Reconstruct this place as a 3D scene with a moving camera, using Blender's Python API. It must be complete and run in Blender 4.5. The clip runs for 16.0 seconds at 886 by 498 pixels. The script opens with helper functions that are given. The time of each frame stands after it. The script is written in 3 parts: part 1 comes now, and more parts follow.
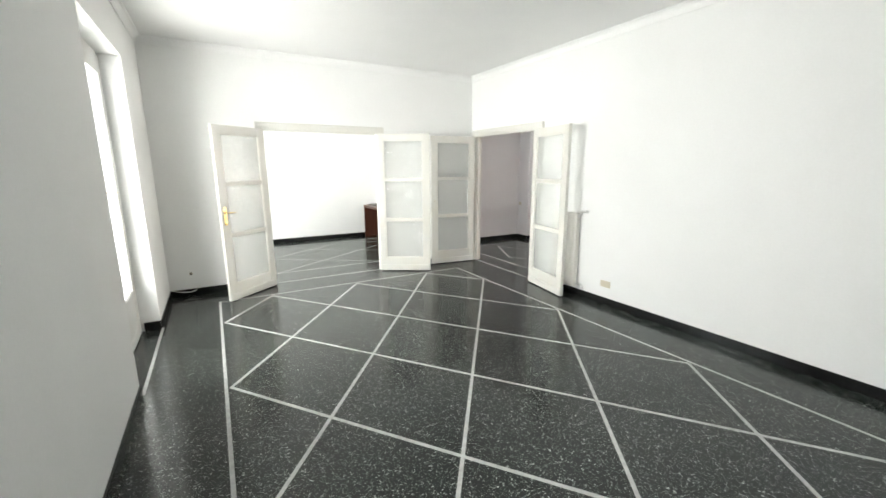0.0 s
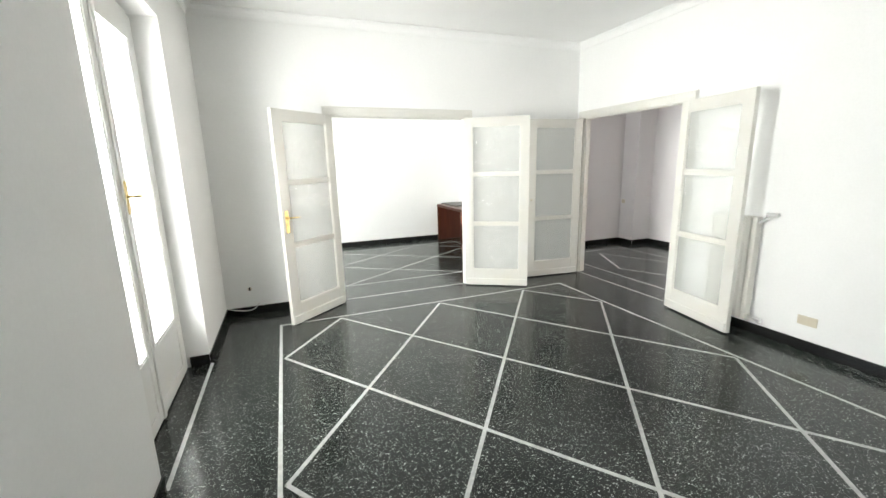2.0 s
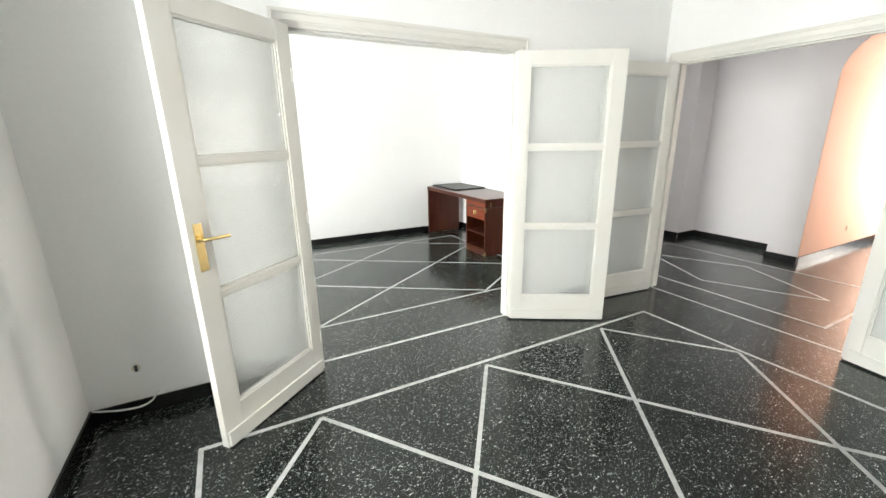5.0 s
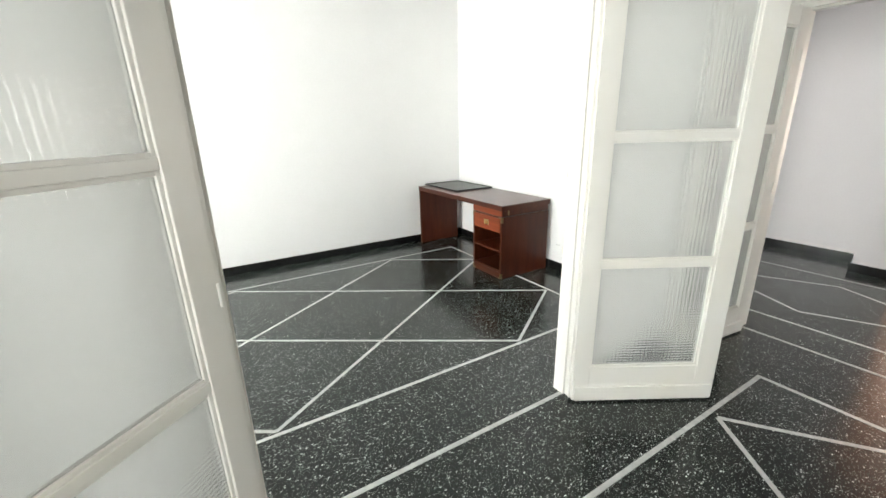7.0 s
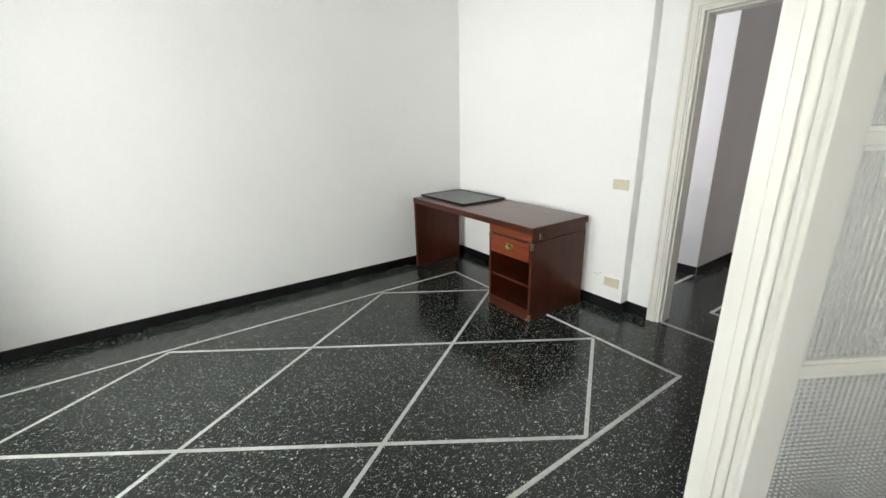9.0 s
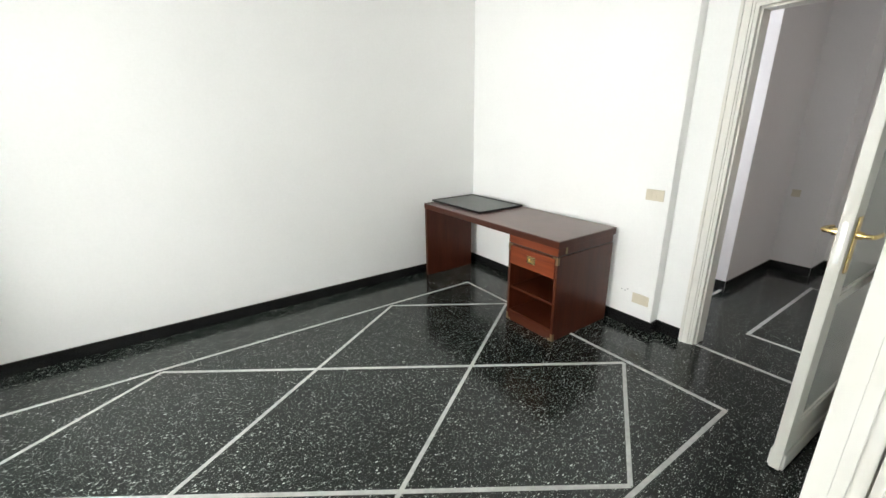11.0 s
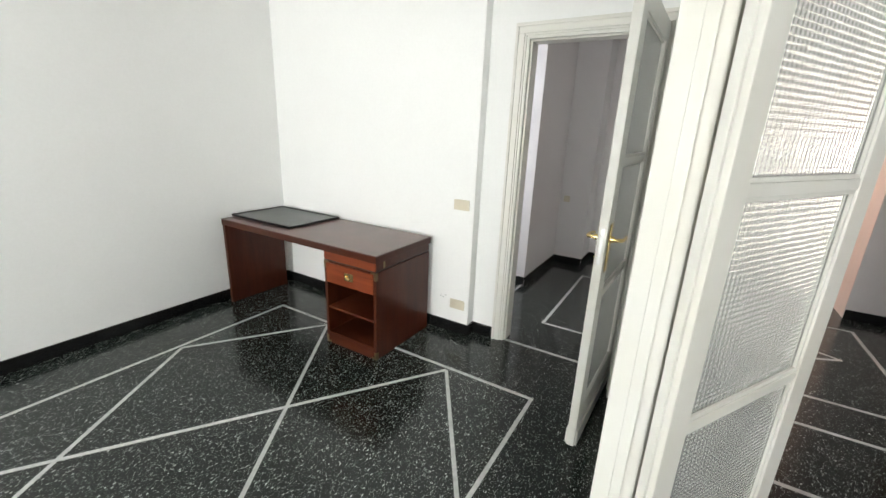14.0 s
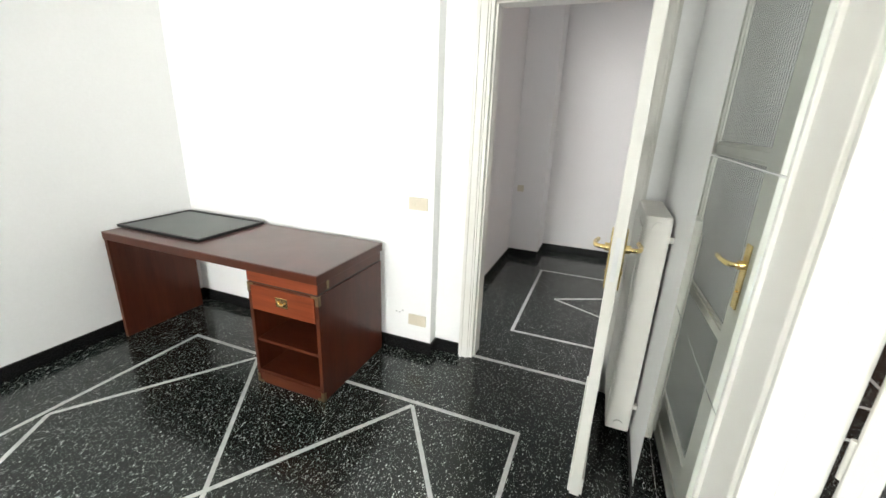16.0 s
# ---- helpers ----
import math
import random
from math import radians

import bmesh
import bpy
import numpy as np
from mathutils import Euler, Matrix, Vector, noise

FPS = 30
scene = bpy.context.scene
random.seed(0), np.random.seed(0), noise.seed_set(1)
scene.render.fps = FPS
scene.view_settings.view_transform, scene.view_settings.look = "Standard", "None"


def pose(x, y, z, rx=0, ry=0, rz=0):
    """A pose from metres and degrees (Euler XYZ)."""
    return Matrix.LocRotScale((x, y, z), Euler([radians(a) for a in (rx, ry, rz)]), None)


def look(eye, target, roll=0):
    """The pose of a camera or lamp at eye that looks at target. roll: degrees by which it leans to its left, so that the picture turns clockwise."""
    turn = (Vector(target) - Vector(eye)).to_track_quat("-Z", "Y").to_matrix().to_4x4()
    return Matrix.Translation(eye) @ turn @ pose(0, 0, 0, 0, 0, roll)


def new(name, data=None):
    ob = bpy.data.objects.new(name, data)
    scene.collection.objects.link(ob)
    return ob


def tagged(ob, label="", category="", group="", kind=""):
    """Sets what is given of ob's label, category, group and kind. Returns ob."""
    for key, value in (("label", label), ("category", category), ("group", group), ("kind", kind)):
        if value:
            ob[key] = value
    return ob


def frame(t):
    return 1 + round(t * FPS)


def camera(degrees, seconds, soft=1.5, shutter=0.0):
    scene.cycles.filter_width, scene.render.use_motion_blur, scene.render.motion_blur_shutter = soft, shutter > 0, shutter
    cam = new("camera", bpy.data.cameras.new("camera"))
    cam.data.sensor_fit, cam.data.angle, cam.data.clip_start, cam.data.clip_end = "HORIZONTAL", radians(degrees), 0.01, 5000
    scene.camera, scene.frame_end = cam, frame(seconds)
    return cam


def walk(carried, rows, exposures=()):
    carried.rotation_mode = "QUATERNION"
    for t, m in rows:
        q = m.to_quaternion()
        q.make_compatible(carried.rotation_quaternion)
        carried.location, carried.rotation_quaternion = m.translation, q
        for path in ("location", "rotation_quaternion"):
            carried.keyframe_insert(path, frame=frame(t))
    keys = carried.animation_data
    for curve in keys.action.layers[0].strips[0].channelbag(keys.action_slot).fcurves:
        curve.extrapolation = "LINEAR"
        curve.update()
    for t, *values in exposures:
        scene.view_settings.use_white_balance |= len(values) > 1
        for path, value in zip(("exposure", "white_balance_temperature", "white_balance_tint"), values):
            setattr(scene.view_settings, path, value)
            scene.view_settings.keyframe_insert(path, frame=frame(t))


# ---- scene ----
cam = camera(95.5, 16.0, soft=1.5, shutter=0.2)
PATH = [
    (0, (-0.023, -0.119, 1.621), (0.941, 1.587, 1.223), -0.2),
    (0.5, (0.035, 0.098, 1.628), (0.776, 1.92, 1.264), -0.5),
    (1, (0.069, 0.415, 1.602), (0.771, 2.249, 1.222), -0.1),
    (1.5, (0.063, 0.738, 1.593), (0.77, 2.559, 1.168), -1.2),
    (2, (0.076, 1.147, 1.567), (0.781, 2.973, 1.157), -1.4),
    (2.5, (0.064, 1.509, 1.545), (0.767, 3.326, 1.093), -0.7),
    (3, (0.045, 1.88, 1.554), (0.893, 3.639, 1.121), -0.8),
    (3.5, (0.073, 2.233, 1.528), (0.93, 3.989, 1.099), -0.8),
    (4, (0.131, 2.6, 1.512), (0.963, 4.352, 1.023), -1.4),
    (6.5, (0.459, 4.212, 1.548), (1.475, 5.842, 0.99), 0.0),
    (7, (0.612, 4.543, 1.513), (1.6, 6.177, 0.92), -1.3),
    (7.5, (0.721, 4.809, 1.513), (1.72, 6.436, 0.917), -1.5),
    (8, (0.77, 5.113, 1.53), (1.895, 6.673, 0.98), -0.1),
    (8.5, (0.868, 5.345, 1.518), (2.013, 6.886, 0.954), 0.0),
    (9, (0.939, 5.536, 1.498), (2.016, 7.11, 0.897), -1.5),
    (9.5, (0.958, 5.679, 1.497), (2.046, 7.245, 0.896), -0.9),
    (10, (0.971, 5.777, 1.506), (2.07, 7.336, 0.904), -0.7),
    (12.5, (0.992, 5.831, 1.538), (2.033, 7.423, 0.92), -0.8),
    (13, (1.023, 5.832, 1.54), (2.282, 7.273, 0.958), -0.3),
    (13.5, (1.11, 5.845, 1.543), (2.633, 7.019, 0.995), 0.4),
    (14, (1.191, 5.882, 1.539), (2.84, 6.861, 0.97), 2.4),
    (14.5, (1.336, 5.983, 1.535), (3.039, 6.888, 1.006), 2.6),
    (15, (1.469, 6.103, 1.519), (3.24, 6.834, 0.945), 3.2),
    (15.5, (1.507, 6.184, 1.521), (3.312, 6.808, 0.926), 2.5),
    (16, (1.566, 6.236, 1.516), (3.339, 6.926, 0.899), 2.2),
]
EXPOSURES = [(0, 0.43), (0.5, 0.40), (3, 0.38), (4.2, 0.33), (6.5, 0.18), (7.5, -0.19), (8.2, -0.45), (9, -0.48), (10, -0.42), (12.5, -0.14), (13.5, -0.38), (15, -0.24), (16, 0.06)]
walk(cam, [(t, look(eye, target, roll)) for t, eye, target, roll in PATH], EXPOSURES)

# world, large lights
world = bpy.data.worlds.new("world")
scene.world = world
world.use_nodes = True
wn = world.node_tree.nodes
sky = wn.new("ShaderNodeTexSky")
sky.sky_type = "NISHITA"
sky.sun_disc = False
sky.sun_elevation, sky.sun_rotation = radians(58), radians(119)
world.node_tree.links.new(sky.outputs[0], wn["Background"].inputs[0])
wn["Background"].inputs[1].default_value = 0.12
scene.view_settings.exposure = 0.0


def area(name, m, sx, sy, watts, colour):
    la = bpy.data.lights.new(name, "AREA")
    la.shape, la.size, la.size_y, la.energy, la.color = "RECTANGLE", sx, sy, watts, colour
    ob = new(name, la)
    ob.matrix_world = m
    return ob


# daylight standing in each window's opening: bluish sky from above, paler light thrown up from the sunlit street
SKY_BLUE, STREET = (0.95, 0.99, 0.985), (1.0, 0.985, 0.92)
# The last row lights an unseen third window, added to brighten the near room.
for wy, watts, turn in ((3.87, 113, 0.33), (7.47, 158, 0.05), (0.07, 74, 0.33)):
    area("window_skylight", look((-1.42, wy - 0.6 * turn, 1.55), (0, wy + turn, 1.0)), 1.1, 1.9, watts * 0.60, SKY_BLUE)
    area("window_streetlight", look((-1.42, wy - 0.6 * turn, 1.35), (0, wy + turn, 1.9)), 1.1, 1.9, watts * 0.55, STREET)
area("passage_end_light", look((9.1, 4.75, 1.5), (6, 4.75, 1.2)), 1.0, 2.2, 112, (1.0, 0.92, 0.82))
# Unseen lamp before the closed side passage end, added to brighten the hall.
area("passage_end_light", look((4.5, 8.95, 1.6), (4.5, 6, 1.2)), 0.8, 1.6, 64, (0.92, 0.95, 1.0))
sun = bpy.data.lights.new("sun", "SUN")
sun.energy, sun.angle, sun.color = 3.0, radians(0.5), (1.0, 0.96, 0.9)
new("sun", sun).matrix_world = look((0, 0, 0), (-0.45, 0.25, -0.85))

# ---- materials ----
def mat(name):
    m = bpy.data.materials.new(name)
    m.use_nodes = True
    n, l = m.node_tree.nodes, m.node_tree.links
    return m, n, l, n["Principled BSDF"]


def coords(n):
    return n.new("ShaderNodeTexCoord").outputs["Object"]


def noise_tex(n, l, vec, scale, detail=4.0, rough=0.55):
    t = n.new("ShaderNodeTexNoise")
    t.inputs["Scale"].default_value, t.inputs["Detail"].default_value, t.inputs["Roughness"].default_value = scale, detail, rough
    l.new(vec, t.inputs["Vector"])
    return t.outputs["Fac"]


def ramp(n, l, fac, stops):
    r = n.new("ShaderNodeValToRGB")
    e = r.color_ramp.elements
    while len(e) < len(stops):
        e.new(0.5)
    for el, (p, c) in zip(e, stops):
        el.position, el.color = p, (*c, 1)
    l.new(fac, r.inputs[0])
    return r.outputs[0]


def bump(n, l, height, strength, distance, bsdf):
    b = n.new("ShaderNodeBump")
    b.inputs["Strength"].default_value, b.inputs["Distance"].default_value = strength, distance
    l.new(height, b.inputs["Height"])
    l.new(b.outputs[0], bsdf.inputs["Normal"])
    return b


def mix(n, l, fac, a, b, kind="MIX"):
    m = n.new("ShaderNodeMix")
    m.data_type, m.blend_type = "RGBA", kind
    for sock, v in ((m.inputs[0], fac), (m.inputs[6], a), (m.inputs[7], b)):
        if isinstance(v, bpy.types.NodeSocket):
            l.new(v, sock)
        elif isinstance(v, tuple):
            sock.default_value = (*v, 1)
        else:
            sock.default_value = v
    return m.outputs[2]


def plaster(name, colour, spread=0.03):
    m, n, l, p = mat(name)
    v = coords(n)
    lo = tuple(c * (1 - spread) for c in colour)
    base = ramp(n, l, noise_tex(n, l, v, 1.3, 5), [(0.3, lo), (0.7, colour)])
    grain = noise_tex(n, l, v, 60, 3)
    l.new(mix(n, l, 0.06, base, ramp(n, l, grain, [(0.3, (0.6, 0.6, 0.58)), (0.7, (1, 1, 1))]), "MULTIPLY"), p.inputs["Base Color"])
    p.inputs["Roughness"].default_value = 0.75
    wave = n.new("ShaderNodeMapping")
    wave.inputs["Scale"].default_value = (1.0, 1.0, 0.35)
    l.new(v, wave.inputs[0])
    uneven = n.new("ShaderNodeBump")
    uneven.inputs["Strength"].default_value, uneven.inputs["Distance"].default_value = 0.35, 0.02
    l.new(noise_tex(n, l, wave.outputs[0], 2.2, 3), uneven.inputs["Height"])
    fine = bump(n, l, noise_tex(n, l, v, 140, 4), 0.12, 0.002, p)
    l.new(uneven.outputs[0], fine.inputs["Normal"])
    return m


def paint(name, colour, rough=0.35, spread=0.05):
    """Brushed gloss paint on wood, slightly yellowed in places."""
    m, n, l, p = mat(name)
    v = coords(n)
    aged = tuple(c * k for c, k in zip(colour, (0.985, 0.965, 0.915)))
    l.new(ramp(n, l, noise_tex(n, l, v, 3.0, 6), [(0.35, colour), (0.75, aged)]), p.inputs["Base Color"])
    p.inputs["Roughness"].default_value = rough
    st = n.new("ShaderNodeMapping")
    st.inputs["Scale"].default_value = (90, 90, 6)
    l.new(v, st.inputs[0])
    bump(n, l, noise_tex(n, l, st.outputs[0], 1.0, 3), 0.1, 0.001, p)
    return m


def terrazzo():
    m, n, l, p = mat("black_terrazzo")
    v = coords(n)
    base = ramp(n, l, noise_tex(n, l, v, 2.2, 5), [(0.3, (0.0025, 0.003, 0.0027)), (0.7, (0.0055, 0.0068, 0.006))])
    fine = ramp(n, l, noise_tex(n, l, v, 170, 5, 0.7), [(0.46, (0.0, 0.0, 0.0)), (0.62, (0.010, 0.0150, 0.0122)), (0.76, (0.046, 0.062, 0.053))])
    base = mix(n, l, 1.0, base, fine, "ADD")

    def chips(scale, keep, edge, tones, stretch):
        mp = n.new("ShaderNodeMapping")
        mp.inputs["Rotation"].default_value = (0, 0, stretch)
        mp.inputs["Scale"].default_value = (0.8, 2.0, 1)
        l.new(v, mp.inputs[0])
        warp = n.new("ShaderNodeTexNoise")
        warp.inputs["Scale"].default_value = scale * 0.6
        l.new(mp.outputs[0], warp.inputs["Vector"])
        add = n.new("ShaderNodeMix")
        add.data_type, add.blend_type = "RGBA", "ADD"
        add.inputs[0].default_value = 0.9 / scale
        l.new(mp.outputs[0], add.inputs[6])
        l.new(warp.outputs["Color"], add.inputs[7])
        vo = n.new("ShaderNodeTexVoronoi")
        vo.inputs["Scale"].default_value = scale
        l.new(add.outputs[2], vo.inputs["Vector"])
        near = n.new("ShaderNodeMath")
        near.operation = "LESS_THAN"
        l.new(vo.outputs["Distance"], near.inputs[0])
        near.inputs[1].default_value = edge
        sep = n.new("ShaderNodeSeparateColor")
        l.new(vo.outputs["Color"], sep.inputs[0])
        pick = n.new("ShaderNodeMath")
        pick.operation = "GREATER_THAN"
        l.new(sep.outputs[0], pick.inputs[0])
        pick.inputs[1].default_value = keep
        both = n.new("ShaderNodeMath")
        both.operation = "MULTIPLY"
        l.new(near.outputs[0], both.inputs[0])
        l.new(pick.outputs[0], both.inputs[1])
        return both.outputs[0], ramp(n, l, sep.outputs[1], tones)

    tones = [(0.0, (0.016, 0.022, 0.019)), (0.5, (0.06, 0.076, 0.068)), (0.97, (0.50, 0.52, 0.49))]
    f1, c1 = chips(85, 0.66, 0.33, tones, 0.4)
    f2, c2 = chips(180, 0.58, 0.36, tones, 1.9)
    f3, c3 = chips(58, 0.80, 0.27, [(0.0, (0.13, 0.15, 0.138)), (1.0, (0.68, 0.70, 0.67))], 1.1)
    col = mix(n, l, f2, base, c2)
    col = mix(n, l, f1, col, c1)
    col = mix(n, l, f3, col, c3)
    l.new(col, p.inputs["Base Color"])
    rgh = n.new("ShaderNodeMapRange")
    rgh.inputs[1].default_value, rgh.inputs[2].default_value = 0.3, 0.7
    rgh.inputs[3].default_value, rgh.inputs[4].default_value = 0.15, 0.21
    l.new(noise_tex(n, l, v, 3.5, 6), rgh.inputs[0])
    l.new(rgh.outputs[0], p.inputs["Roughness"])
    p.inputs["Specular IOR Level"].default_value = 0.45
    bump(n, l, noise_tex(n, l, v, 7, 2), 0.02, 0.004, p)
    return m


def simple(name, colour, rough, metal=0.0, spread=0.12, scale=14):
    m, n, l, p = mat(name)
    v = coords(n)
    l.new(ramp(n, l, noise_tex(n, l, v, scale, 5), [(0.3, tuple(c * (1 - spread) for c in colour)), (0.7, colour)]), p.inputs["Base Color"])
    p.inputs["Roughness"].default_value, p.inputs["Metallic"].default_value = rough, metal
    return m


def mahogany(name, grain_scale, lift=1.0):
    m, n, l, p = mat(name)
    mp = n.new("ShaderNodeMapping")
    mp.inputs["Scale"].default_value = grain_scale
    l.new(coords(n), mp.inputs[0])
    long = noise_tex(n, l, mp.outputs[0], 1.0, 7, 0.6)
    col = ramp(n, l, long, [(0.25, (0.044, 0.0098, 0.0048)), (0.52, (0.064, 0.0146, 0.0062)), (0.80, (0.086, 0.022, 0.0086))])
    fine = noise_tex(n, l, mp.outputs[0], 7.0, 3)
    col = mix(n, l, 0.22, col, ramp(n, l, fine, [(0.35, (0.5, 0.45, 0.42)), (0.6, (1, 1, 1))]), "MULTIPLY")
    l.new(mix(n, l, 1.0, col, (lift, lift * (1.05 - 0.05 * lift), lift * (1.1 - 0.13 * lift)), "MULTIPLY"), p.inputs["Base Color"])
    p.inputs["Roughness"].default_value = 0.34
    p.inputs["Specular IOR Level"].default_value = 0.3
    bump(n, l, fine, 0.08, 0.001, p)
    return m


def reeded_glass():
    m, n, l, p = mat("reeded_glass")
    v = coords(n)
    p.inputs["Base Color"].default_value = (0.90, 0.915, 0.90, 1)
    p.inputs["Roughness"].default_value = 0.09
    p.inputs["Transmission Weight"].default_value = 0.82
    p.inputs["Specular IOR Level"].default_value = 0.15
    p.inputs["IOR"].default_value = 1.45
    waves = []
    for axis, pitch in (("X", 16), ("Z", 20)):
        w = n.new("ShaderNodeTexWave")
        w.bands_direction, w.wave_profile = axis, "SIN"
        w.inputs["Scale"].default_value = pitch
        l.new(v, w.inputs["Vector"])
        waves.append(w.outputs["Fac"])
    # ribs run upright on one face of the pane and level on the other
    sep = n.new("ShaderNodeSeparateXYZ")
    l.new(v, sep.inputs[0])
    side = n.new("ShaderNodeMath")
    side.operation = "GREATER_THAN"
    l.new(sep.outputs["Y"], side.inputs[0])
    side.inputs[1].default_value = 0.0
    ribs = n.new("ShaderNodeMix")
    ribs.data_type = "FLOAT"
    l.new(side.outputs[0], ribs.inputs[0])
    weak = n.new("ShaderNodeMath")
    weak.operation = "MULTIPLY"
    l.new(waves[0], weak.inputs[0])
    weak.inputs[1].default_value = 0.9
    l.new(weak.outputs[0], ribs.inputs[3])
    l.new(waves[1], ribs.inputs[2])
    bump(n, l, ribs.outputs[0], 0.4, 0.0026, p)
    return m


def clear_glass():
    m, n, l, p = mat("window_glass")
    p.inputs["Base Color"].default_value = (0.97, 0.99, 0.98, 1)
    p.inputs["Roughness"].default_value = 0.0
    p.inputs["Transmission Weight"].default_value = 1.0
    p.inputs["IOR"].default_value = 1.45
    return m


WHITE = plaster("white_plaster", (0.90, 0.90, 0.888))
CEIL = plaster("ceiling_plaster", (0.90, 0.90, 0.89))
# Hall plaster: white paint with shade and a pinkish cast put into the colour.
HALL_SHADE = plaster("shaded_white_plaster", (0.82, 0.797, 0.795))
PALE_PINK = plaster("pale_pink_plaster", (0.82, 0.72, 0.68), 0.04)
SALMON = plaster("salmon_plaster", (0.82, 0.56, 0.43), 0.06)
PAINT = paint("cream_white_paint", (0.735, 0.727, 0.69))
PAINT_IN = paint("white_window_paint", (0.80, 0.80, 0.79))
TERRAZZO = terrazzo()
INLAY = simple("white_marble_inlay", (0.50, 0.50, 0.485), 0.22, 0, 0.25, 25)
SKIRT = simple("black_stone_skirting", (0.014, 0.014, 0.014), 0.22, 0, 0.4, 30)
REED = reeded_glass()
GLASS = clear_glass()
BRASS = simple("polished_brass", (0.86, 0.66, 0.30), 0.27, 1.0)
OLDBRASS = simple("tarnished_brass", (0.30, 0.23, 0.13), 0.4, 1.0, 0.3)
STEEL = simple("pale_chrome", (0.78, 0.78, 0.77), 0.3, 0.8)
RADI = simple("radiator_enamel", (0.78, 0.76, 0.71), 0.35, 0, 0.05, 6)
IVORY = simple("ivory_plastic", (0.66, 0.60, 0.48), 0.4, 0, 0.04)
DARK = simple("dark_plastic", (0.03, 0.03, 0.03), 0.5)
CABLE = simple("white_cable", (0.75, 0.74, 0.7), 0.45)
GAP_SHADE = simple("painted_gap_shade", (0.05, 0.045, 0.04), 0.8)
WOOD_Y = mahogany("mahogany_along_depth", (14, 1.6, 14))
WOOD_Z = mahogany("mahogany_upright", (16, 16, 1.6))
DRAWER = mahogany("drawer_front_veneer", (14, 1.2, 30), 2.8)
# Worn red-brown, lightened to hold some of the wall's reflection in the colour.
DESKTOP = simple("worn_desk_top_with_sheen", (0.125, 0.062, 0.054), 0.28, 0, 0.25, 7)
PANELGREY = simple("grey_board", (0.115, 0.12, 0.118), 0.42, 0, 0.15, 4)
BLACKFRAME = simple("black_frame", (0.008, 0.008, 0.008), 0.35)
# Sea-green paled in its colour to take in the glare outside.
SHUTTER = simple("glare_paled_shutter_green", (0.34, 0.46, 0.43), 0.5)
STONE = simple("balcony_stone", (0.45, 0.44, 0.42), 0.8)
MIRROR, mn, ml, mp_ = mat("mirror_silver")
mp_.inputs["Base Color"].default_value = (0.86, 0.89, 0.87, 1)
mp_.inputs["Metallic"].default_value, mp_.inputs["Roughness"].default_value = 1.0, 0.015


# ---- mesh helpers ----
def box(bm, x0, x1, y0, y1, z0, z1, bev=0.0):
    r = bmesh.ops.create_cube(bm, size=1.0)
    vs = r["verts"]
    bmesh.ops.scale(bm, vec=(abs(x1 - x0), abs(y1 - y0), abs(z1 - z0)), verts=vs)
    bmesh.ops.translate(bm, vec=((x0 + x1) / 2, (y0 + y1) / 2, (z0 + z1) / 2), verts=vs)
    if bev:
        es = list({e for v in vs for e in v.link_edges})
        bmesh.ops.bevel(bm, geom=es, offset=bev, segments=2, profile=0.6, affect="EDGES")
    return bm


def cyl(bm, p, q, r, seg=16, r2=None):
    p, q = Vector(p), Vector(q)
    d = q - p
    m = Matrix.Translation((p + q) / 2) @ d.to_track_quat("Z", "Y").to_matrix().to_4x4()
    bmesh.ops.create_cone(bm, cap_ends=True, segments=seg, radius1=r, radius2=r if r2 is None else r2, depth=d.length, matrix=m)
    return bm


def link(name, bm, material):
    me = bpy.data.meshes.new(name)
    bm.to_mesh(me)
    bm.free()
    me.materials.append(material)
    return new(name, me)


def part(name, bm, material, parent, label=""):
    ob = link(name, bm, material)
    ob.parent = parent
    if label:
        ob["label"] = label
    return ob


def boxes(name, material, parent, *dims, bev=0.0, label=""):
    bm = bmesh.new()
    for d in dims:
        box(bm, *d, bev=bev)
    return part(name, bm, material, parent, label)


def tube(name, pts, r, material, parent=None):
    cu = bpy.data.curves.new(name, "CURVE")
    cu.dimensions, cu.bevel_depth, cu.bevel_resolution = "3D", r, 3
    sp = cu.splines.new("BEZIER")
    sp.bezier_points.add(len(pts) - 1)
    for b, p in zip(sp.bezier_points, pts):
        b.co, b.handle_left_type, b.handle_right_type = p, "AUTO", "AUTO"
    me = bpy.data.meshes.new_from_object(bpy.data.objects.new("tmp", cu))
    me.materials.append(material)
    ob = new(name, me)
    ob.parent = parent
    return ob


def structure(name, material, label, category, *dims):
    bm = bmesh.new()
    for d in dims:
        box(bm, *d)
    return tagged(link(name, bm, material), label, category, kind="structure")


# ---- plan: metres ----
XL, XR, XR2, XREC = -0.63, 3.93, 3.74, 3.83
YB, YB2, YF2, YS = 5.86, 5.935, 9.238, -2.75
H = 3.09
XO, XH = -1.05, 4.04

# ---- walls ----
def wall_along_x(name, y0, y1, x0, x1, openings, material, label):
    dims, x = [], x0
    for a, b, z0, z1 in openings:
        dims.append((x, a, y0, y1, 0, H))
        dims.append((a, b, y0, y1, z1, H))
        if z0 > 0:
            dims.append((a, b, y0, y1, 0, z0))
        x = b
    dims.append((x, x1, y0, y1, 0, H))
    return structure(name, material, label, "wall", *dims)


def wall_along_y(name, x0, x1, y0, y1, openings, material, label):
    dims, y = [], y0
    for a, b, z0, z1 in openings:
        dims.append((x0, x1, y, a, 0, H))
        dims.append((x0, x1, a, b, z1, H))
        if z0 > 0:
            dims.append((x0, x1, a, b, 0, z0))
        y = b
    dims.append((x0, x1, y, y1, 0, H))
    return structure(name, material, label, "wall", *dims)


